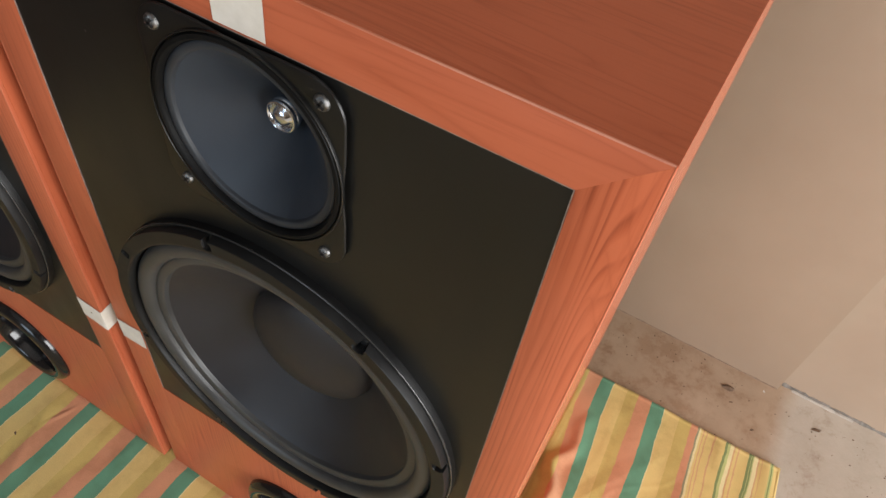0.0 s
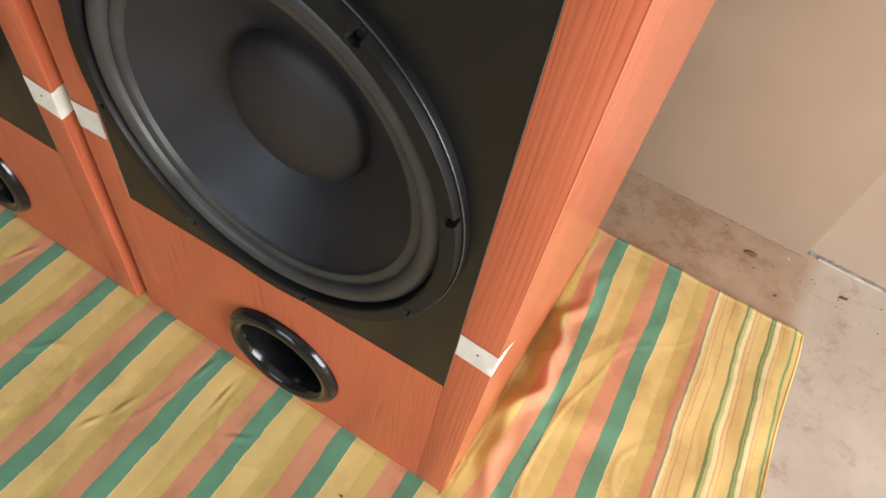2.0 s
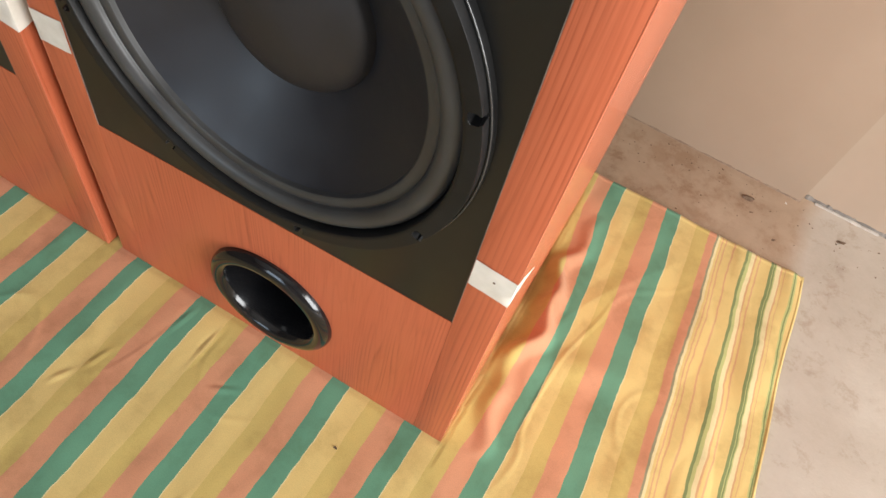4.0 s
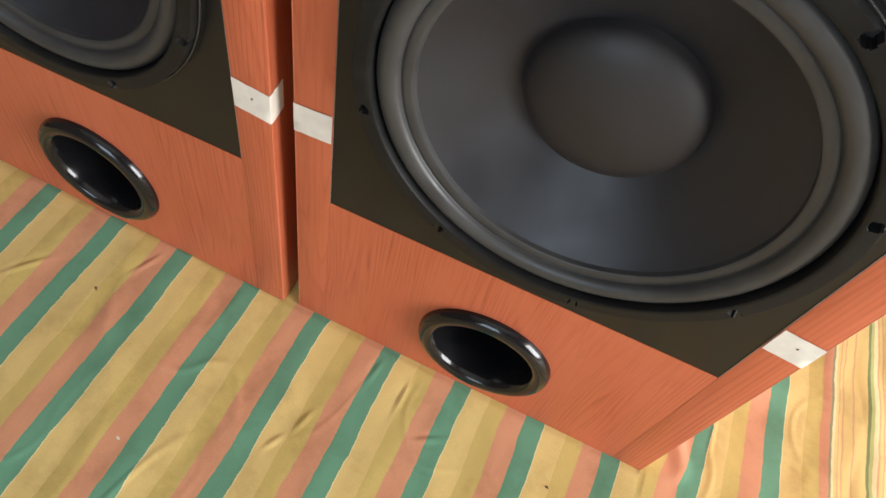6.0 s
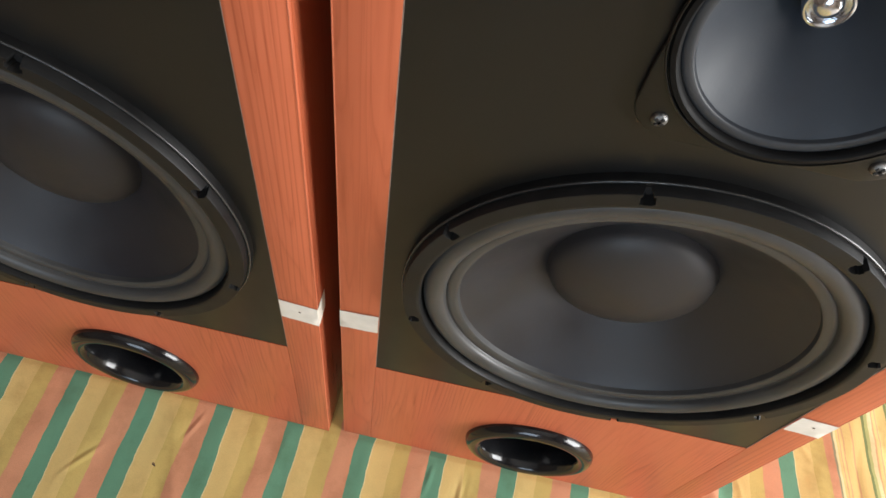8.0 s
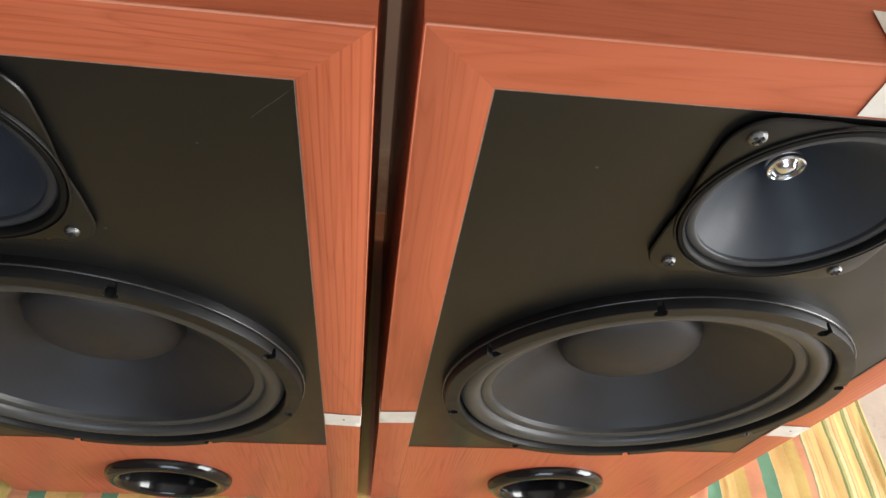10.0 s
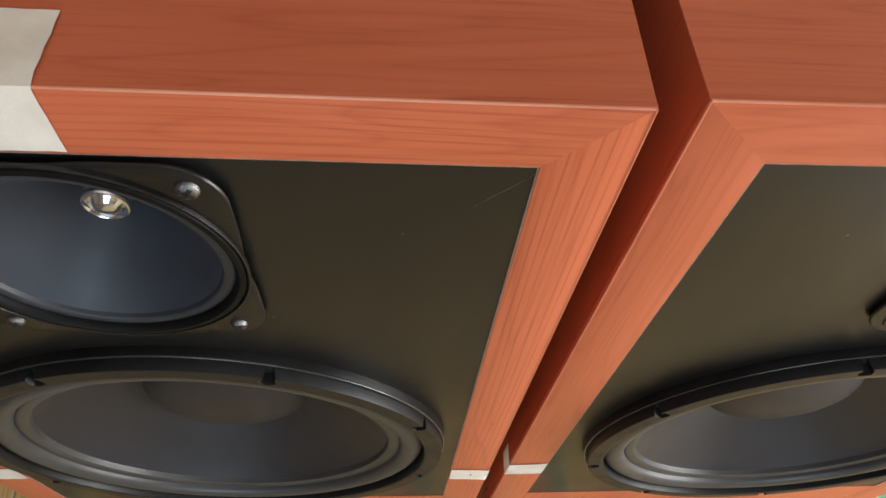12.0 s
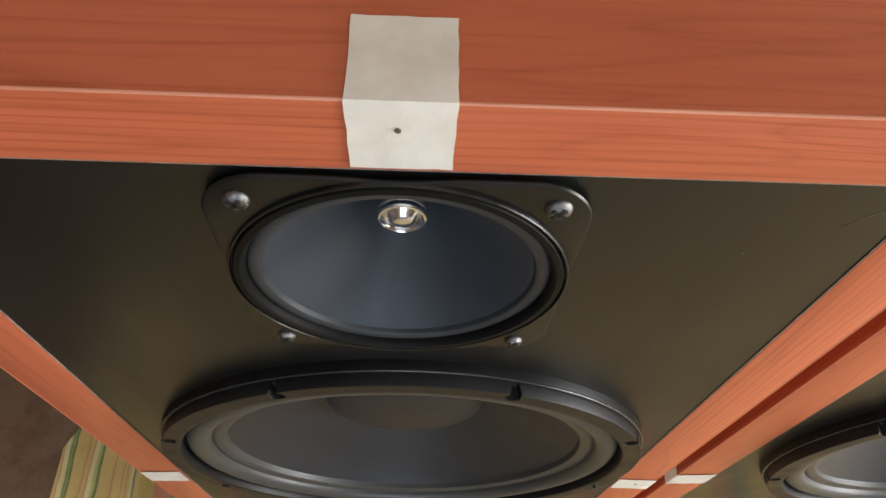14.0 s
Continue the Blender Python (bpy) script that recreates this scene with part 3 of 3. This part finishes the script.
def woofer(box, turn):
    """A large driver: a thin base plate, a raised trim ring with notched screw holes, surround, cone and cap; turn: the angle of its first screw."""
    cx, cz = WOOFER
    y0 = 0.0008
    angles = [turn + 45 * i + d for i, d in enumerate((0, -1.2, 0, 0, 1.6, 0, 0, 0))]

    def notches(a, r, y):
        d = min(abs((math.degrees(a) - h + 180.0) % 360.0 - 180.0) for h in angles)
        w = math.radians(d) * r
        wide = 0.0025 if r > 0.1588 else 0.0
        wide = max(wide, math.sqrt(max(0.0, 0.0038 ** 2 - (r - 0.1592) ** 2)))
        return (r, -0.0058) if y < -0.0058 and r > 0.1553 and w < wide else (r, y)

    plate = [(0.1663, y0), (0.1661, -0.0046), (0.1659, -0.0052), (0.1653, -0.0054), (0.1600, -0.0054), (0.1600, y0)]
    w = part("woofer", turned(plate, 192, cx, cz), frame_black, box, "large black woofer with grey rubber surround", smooth=0.5)
    edge = [(0.1656 + 0.0008 * math.cos(math.pi * i / 6), -0.0050 - 0.0009 * math.sin(math.pi * i / 6)) for i in range(12)]
    part("rim", turned(edge, 160, cx, cz, closed=True), rim_grey, w, "thin shiny rim")
    ring = [(0.1643, -0.0028), (0.1642, -0.0060), (0.1641, -0.0123), (0.1639, -0.0127), (0.1632, -0.0128)]
    ring += [(0.1630 - 0.0007 * i, -0.0128) for i in range(1, 13)]
    ring += [(0.1530, -0.0127), (0.1520, -0.0122), (0.1514, -0.0108), (0.1511, -0.006), (0.1510, 0.001), (0.1510, 0.003)]
    part("trim_ring", turned(ring, 720, cx, cz, shape=notches), trim_grey, w, "raised dark trim ring with notches", smooth=0.5)
    roll = [(0.1511, 0.0022), (0.1507, 0.0002)]
    roll += [(0.1420 + 0.0083 * math.cos(math.pi * i / 20), -0.0026 - 0.0066 * math.sin(math.pi * i / 20)) for i in range(21)]
    roll += [(0.1332, -0.0020), (0.1324, -0.0026), (0.1302, -0.0027), (0.1272, -0.0024), (0.1254, -0.0020), (0.1246, -0.0014), (0.1243, -0.0004), (0.1241, 0.0022), (0.1232, 0.0042)]
    part("surround", turned(roll, 128, cx, cz), rubber, w, "grey rubber half-roll surround")
    cone = [(0.1240, 0.0026)] + [(0.1240 - 0.0682 * k, 0.0026 + 0.0440 * k ** 0.93) for k in [i / 14 for i in range(1, 15)]]
    part("cone", turned(cone, 128, cx, cz), cone_grey, w, "dark smooth cone")
    cap = [(0.0630, 0.0425), (0.0618, 0.0400)] + [(0.0612 * math.cos(a), 0.0395 - 0.0200 * math.sin(a)) for a in [math.pi / 2 * i / 14 for i in range(1, 14)]] + [(0, 0.0195)]
    part("dust_cap", turned(cap, 96, cx, cz), cap_grey, w, "domed dust cap")
    for h in angles:
        a = math.radians(h)
        x, z = cx + 0.1604 * math.cos(a), cz + 0.1604 * math.sin(a)
        part("screw_hole", turned([(0.0029, -0.0055), (0.0029, -0.0063), (0.0022, -0.0063), (0.0, -0.0059)], 14, x, z), void_black, w)
    return w


def rounded_square(a, half, corner):
    """The distance from the middle to the edge of a rounded square, at angle a."""
    c, s = abs(math.cos(a)), abs(math.sin(a))
    k = half - corner
    r = half / max(c, s)
    if min(c, s) * r > k:
        m = k * (c + s)
        r = m + math.sqrt(max(0.0, m * m - 2 * k * k + corner * corner))
    return r


def midrange(box):
    cx, cz = MID
    y0 = 0.0008
    bm = bmesh.new()
    seg = 192
    levels = [(-0.0030, y0), (-0.0030, -0.0018), (0.0, -0.0018), (0.0003, -0.0026), (-0.0002, -0.0034), (-0.0012, -0.0037)]
    rings = []
    for inset, y in levels:
        ring = []
        for i in range(seg):
            a = 2 * math.pi * i / seg
            r = rounded_square(a, 0.0668 + inset, 0.022 + inset)
            r -= 0.0016 * math.cos(4 * a) ** 2 * (1 if math.cos(4 * a) > 0 else 0)
            ring.append(bm.verts.new((cx + r * math.cos(a), y, cz + r * math.sin(a))))
        rings.append(ring)
    for r, y in ((0.0670, -0.0037), (0.0669, -0.0048), (0.0665, -0.0053), (0.0661, -0.0053), (0.0658, -0.0046), (0.0655, -0.0034), (0.0610, -0.0030), (0.0610, y0)):
        rings.append([bm.verts.new((cx + r * math.cos(2 * math.pi * i / seg), y, cz + r * math.sin(2 * math.pi * i / seg))) for i in range(seg)])
    for a, b in zip(rings, rings[1:]):
        for i in range(seg):
            j = (i + 1) % seg
            bm.faces.new((a[i], a[j], b[j], b[i]))
    m = part("midrange_driver", bm, steel_black, box, "black midrange driver on a square steel frame", smooth=0.5)
    part("gasket", turned([(0.0654, -0.003), (0.0652, -0.0044), (0.0645, -0.0054), (0.0622, -0.0056), (0.0611, -0.0048), (0.0604, -0.0030), (0.0598, 0.0004)], 128, cx, cz), gasket, m, "black paper gasket ring")
    roll = [(0.0606, 0.0004), (0.0602, -0.0008)] + [(0.0572 + 0.0028 * math.cos(math.pi * i / 10), -0.0012 - 0.0012 * math.sin(math.pi * i / 10)) for i in range(11)] + [(0.0538, 0.0008)]
    part("surround", turned(roll, 112, cx, cz), mid_rubber, m, "thin dark surround")
    cone = [(0.0545, 0.0)] + [(0.0545 - 0.0443 * k, 0.0 + 0.042 * k ** 1.05) for k in [i / 14 for i in range(1, 15)]]
    part("cone", turned(cone, 112, cx, cz), cone_blue, m, "smooth blue-grey cone")
    cup = [(0.0096, 0.0285), (0.0096, 0.0196), (0.0105, 0.0192), (0.0108, 0.0182), (0.0104, 0.0172), (0.0099, 0.0168), (0.0104, 0.0162), (0.0109, 0.0150), (0.0109, 0.0140), (0.0103, 0.0132), (0.0094, 0.0130), (0.0084, 0.0138), (0.0078, 0.0152),
           (0.0070, 0.0148), (0.0055, 0.0128), (0.0035, 0.0116), (0.0, 0.0112)]
    part("chrome_cap", turned([(r, y + 0.0130) for r, y in cup], 48, cx, cz), chrome, m, "shiny chrome centre cap")
    for sx, z, k in ((-0.0538, 0.7352, 0.78), (0.0538, 0.7352, 0.78), (-0.0529, 0.6259, 0.68), (0.0529, 0.6259, 0.68)):
        head = [(0.0060 * k, -0.0030), (0.0062 * k, -0.0038), (0.0057 * k, -0.0050), (0.0044 * k, -0.0059), (0.0024 * k, -0.0063), (0.0, -0.0064)]
        sc = part("screw", turned(head, 24, sx, z), zinc, m, "zinc-plated cross-head screw")
        bm = bmesh.new()
        for a, b in ((0.0040 * k, 0.0008), (0.0008, 0.0040 * k)):
            piece = block(sx - a, sx + a, -0.0066, -0.0056, z - b, z + b)
            tmp = bpy.data.meshes.new("tmp")
            piece.to_mesh(tmp)
            piece.free()
            bm.from_mesh(tmp)
            bpy.data.meshes.remove(tmp)
        for v in bm.verts:
            v.co.x, v.co.z = sx + (v.co.x - sx) * 0.8 + (v.co.z - z) * 0.6, z + (v.co.z - z) * 0.8 - (v.co.x - sx) * 0.6
        # a slot stays part of the screw's group as dark recess
        part("cross_slot", bm, void_black, m)
    return m


def bass_port(box, shift):
    cx, cz = PORT[0] + shift, PORT[1]
    prof = [(0.0715, 0.0)] + [(0.0615 + 0.0100 * math.cos(math.pi * i / 14), -0.0005 - 0.0105 * math.sin(math.pi * i / 14)) for i in range(0, 12)]
    prof += [(0.0525, -0.0025), (0.0512, 0.004), (0.0502, 0.014)]
    p = part("bass_port", turned(prof, 96, cx, cz), gloss_black, box, "glossy black flared plastic port")
    part("port_tube", turned([(0.0502, 0.013), (0.0498, 0.06), (0.0498, 0.15), (0.0, 0.15)], 64, cx, cz), gloss_black, p, "dark port tube")
    return p


def strip(points, wide, lengthways, seed, thick=0.0005):
    """A torn paper strip: points along its length, wide across the given axis, with uneven edges."""
    rnd = random.Random(seed)
    bm = bmesh.new()
    rows = []
    for p, nrm, *more in points:
        row = []
        w = wide * (more[0] if more else 1.0)
        for k in range(7):
            u = (k / 6 - 0.5) * w
            q = Vector(p) + Vector(lengthways) * (u + (rnd.uniform(-0.00025, 0.00025) if k in (0, 6) else 0)) + Vector(nrm) * (thick + rnd.uniform(0, 0.0003))
            row.append(bm.verts.new(q))
        rows.append(row)
    for a, b in zip(rows, rows[1:]):
        for k in range(6):
            bm.faces.new((a[k], a[k + 1], b[k + 1], b[k]))
    return bm


def tape(box, kind, z, x=0.0, flap=False, seed=1):
    """Paper tape over a stile and round to the side, or over the top rail and on to the top."""
    fr, up = Vector((0, -1, 0)), Vector((0, 0, 1))
    pts = []
    if kind == "top":
        for i in range(6):
            pts.append(((x, 0, ZT + 0.002 + (HIGH - ZT - 0.002) * i / 5), fr))
        pts.append(((x, 0.0002, HIGH + 0.0006), Vector((0, -0.7, 0.7))))
        for i in range(1, 7):
            pts.append(((x, 0.034 * i / 6, HIGH + 0.001), up))
        bm = strip(pts, 0.0325, (1, 0, 0), seed)
        dot = (x - 0.001, HIGH - 0.0105)
    else:
        s = 1 if kind == "right" else -1
        for i in range(6):
            k = i / 5
            pts.append(((s * (HALF + 0.0005 + (BORDER - 0.0005) * k), 0, z + s * 0.0 - 0.003 * (k - 0.5)), fr))
        side = Vector((s, 0, 0))
        pts.append(((s * OUT, 0.0002, z - 0.0015), Vector((0.7 * s, -0.7, 0))))
        for i in range(1, 7):
            if flap:
                pts.append(((s * (OUT + 0.003 * (i / 6) ** 1.5), 0.014 * i / 6, z + 0.022 * i / 6), side, 1.0 - 0.96 * i / 6))
            else:
                pts.append(((s * OUT, 0.018 * i / 6, z - 0.0015 + 0.004 * i / 6), side))
        bm = strip(pts, 0.031, (0, 0, 1), seed)
        dot = (s * (HALF + 0.018), z + 0.003)
    t = part("paper_tape", bm, paper, box, "white paper tape")
    if kind != "left":
        part("nail", turned([(0.0011, -0.0012), (0.0009, -0.0015), (0.0, -0.0016)], 10, *dot), brown_flake, t, "dark nail head")
    return t


def loudspeaker(place, label, turn, port_shift, tapes, rail_wood, left_wood, right_wood):
    box = new("loudspeaker")
    box.matrix_world = place
    tagged(box, label, "loudspeaker", "pair of loudspeakers")
    f = 0.0030
    gap = 0.00003
    # carcass
    part("side_panel", block(-OUT, -OUT + 0.018, f, DEEP, 0, HIGH), side_z, box)
    part("side_panel", block(OUT - 0.018, OUT, f, DEEP, 0, HIGH), side_z, box)
    part("top_panel", block(-OUT + 0.018 - 0.0179, OUT - 0.0001, f, DEEP - 0.0005, HIGH - 0.017, HIGH + 0.0006), wood_x, box)
    part("bottom_panel", block(-OUT + 0.0185, OUT - 0.0185, f + 0.001, DEEP - 0.019, 0.0004, 0.018), wood_y, box)
    part("back_panel", block(-OUT + 0.0185, OUT - 0.0185, DEEP - 0.018, DEEP - 0.0006, 0.0004, HIGH - 0.0175), wood_z, box)
    # front frame, mitred at the top
    h = HIGH + 0.0006
    part("stile", prism([(-OUT, 0), (-HALF, 0), (-HALF, ZT), (-OUT, h)], 0, f - 0.0001, 0.0009), left_wood, box)
    part("stile", prism([(OUT, 0), (OUT, h), (HALF, ZT), (HALF, 0)], 0, f - 0.0001, 0.0009), right_wood, box)
    part("top_rail", prism([(-OUT + gap, h), (-HALF + gap, ZT), (HALF - gap, ZT), (OUT - gap, h)], 0, f - 0.0001, 0.0009), rail_wood, box)
    # worn pale edges of the laminate
    e = 0.0006
    part("edge_strip", rod((-OUT + e, e * 0.7, h - e * 0.7), (OUT - e, e * 0.7, h - e * 0.7), e), worn_edge, box, "worn pale edge")
    for sx in (-1, 1):
        part("edge_strip", rod((sx * (OUT - e * 0.7), e * 0.7, 0.001), (sx * (OUT - e * 0.7), e * 0.7, h - e), e), rubbed_edge, box, "rubbed laminate edge")
    # the pale cut edge of the laminate, round the black board
    for x0, x1, z0, z1 in ((-HALF, -HALF + 0.0005, ZL, ZT), (HALF - 0.0005, HALF, ZR, ZT), (-HALF + 0.0005, HALF - 0.0005, ZT - 0.0005, ZT)):
        part("laminate_edge", block(x0, x1, 0.0003, 0.0012, z0, z1), pale_edge, box, "pale cut edge of the laminate")
    part("lower_board", pierced([(-HALF + 0.0001, 0), (HALF - 0.0001, 0), (HALF - 0.0001, ZR), (-HALF + 0.0001, ZL)], [(PORT[0] + port_shift, PORT[1], 0.055)], 0.0002, f - 0.0001), front_z, box)
    part("front_baffle", pierced([(-HALF, ZL), (HALF, ZR), (HALF, ZT), (-HALF, ZT)], [(*WOOFER, 0.152), (*MID, 0.0625)], 0.0008, f), black_board, box, "satin black front board")
    part("mounting_board", block(-OUT + 0.0185, OUT - 0.0185, 0.16, 0.165, 0.019, HIGH - 0.018), void_black, box)
    woofer(box, turn)
    midrange(box)
    bass_port(box, port_shift)
    for i, tp in enumerate(tapes):
        tape(box, seed=i + 3, **tp)
    return box


loudspeaker(pose(0.18, 0, 0), "orange wood-laminate loudspeaker with torn tape, standing on striped sheet", 15.0, 0.0,
            [dict(kind="left", z=0.323), dict(kind="right", z=0.3175, flap=True), dict(kind="top", z=0, x=0.003)], wood_x, wood_z, figured_z)
loudspeaker(pose(-0.2649, -0.0023, 0, 0, 0, -0.58), "orange wood-laminate loudspeaker with black front, standing on striped sheet", 25.0, -0.007,
            [dict(kind="left", z=0.326), dict(kind="right", z=0.3225), dict(kind="top", z=0, x=0.001)], lined_x, wood_z, lined_z)


# ---------------------------------------------------------------- small litter
def flake(name, x, y, z, size, material, label, seed, turn=None):
    rnd = random.Random(seed)
    bm = bmesh.new()
    n = 9
    rim = [bm.verts.new((size * rnd.uniform(0.6, 1.1) * math.cos(2 * math.pi * i / n), 0.5 * size * rnd.uniform(0.6, 1.1) * math.sin(2 * math.pi * i / n), size * rnd.uniform(0.0, 0.25))) for i in range(n)]
    mid = bm.verts.new((0, 0, size * 0.3))
    low = bm.verts.new((0, 0, 0))
    for i in range(n):
        bm.faces.new((rim[i], rim[(i + 1) % n], mid))
        bm.faces.new((rim[(i + 1) % n], rim[i], low))
    ob = part(name, bm, material)
    ob.matrix_world = pose(x, y, z, 0, 0, rnd.uniform(0, 360) if turn is None else turn)
    return tagged(ob, label, "litter")


flake("dry_leaf_scrap", 0.607, 0.568, -0.006, 0.0125, brown_flake, "dark brown scrap lying on the cement floor", 1, 10)
flake("twig_scrap", 0.750, 0.573, -0.006, 0.008, brown_flake, "small dark chip on the cement floor", 2)
def grit():
    """Scattered grit and paint crumbs on the cement beside the wall."""
    rnd = random.Random(11)
    bm = bmesh.new()
    for i in range(90):
        x, y = rnd.uniform(0.40, 0.95), 0.605 - abs(rnd.gauss(0, 0.055))
        r = rnd.uniform(0.0005, 0.0014)
        got = bmesh.ops.create_icosphere(bm, subdivisions=1, radius=r)
        for w in got["verts"]:
            w.co = Vector((x + w.co.x * rnd.uniform(0.7, 1.5), y + w.co.y, -0.0062 + max(0.0, w.co.z + r * 0.4) * 0.7))
    ob = part("grit", bm, brown_flake)
    return tagged(ob, "loose brown grit on the cement floor beside the wall", "grit", kind="stuff")


grit()
flake("paint_chip", 0.660, 0.596, -0.006, 0.0035, pale_flake, "pale paint chip on the cement floor", 7)
flake("crumb", -0.239, -0.089, 0.0, 0.0035, brown_flake, "tiny brown crumb on the striped sheet", 5)
flake("lint", -0.115, -0.215, 0.0, 0.0035, pale_flake, "white speck of lint on the striped sheet", 6)
flake("crumb", 0.303, -0.064, 0.0, 0.003, brown_flake, "tiny brown crumb on the striped sheet", 3)
flake("crumb", 0.558, 0.043, 0.0, 0.003, brown_flake, "tiny brown crumb on the striped sheet", 4)


def scratch(x0, z0, x1, z1):
    """A hair-thin pale scratch on a black board."""
    bm = bmesh.new()
    n, rows = 14, []
    for i in range(n + 1):
        k = i / n
        w = 0.00013 * math.sin(math.pi * min(0.97, max(0.03, k)))
        x, z = x0 + (x1 - x0) * k, z0 + (z1 - z0) * k + 0.0003 * math.sin(k * 7)
        rows.append([bm.verts.new((x, 0.00075, z - w)), bm.verts.new((x, 0.00060, z)), bm.verts.new((x, 0.00075, z + w))])
    for a, b in zip(rows, rows[1:]):
        for i in range(2):
            bm.faces.new((a[i], a[i + 1], b[i + 1], b[i]))
    return bm


second = [ob for ob in scene.objects if ob.name == "loudspeaker.001"][0]
part("scratch", scratch(0.1590, 0.7225, 0.1790, 0.7435), pale_edge, second, "hair-thin pale scratch")
flake("crumb", 0.658, 0.513, -0.006, 0.0040, brown_flake, "tiny brown crumb on the cement floor", 20)
flake("crumb", 0.557, 0.600, -0.006, 0.0030, brown_flake, "tiny brown crumb on the cement floor", 21)
flake("crumb", 0.617, 0.544, -0.006, 0.0030, brown_flake, "tiny brown crumb on the cement floor", 22)
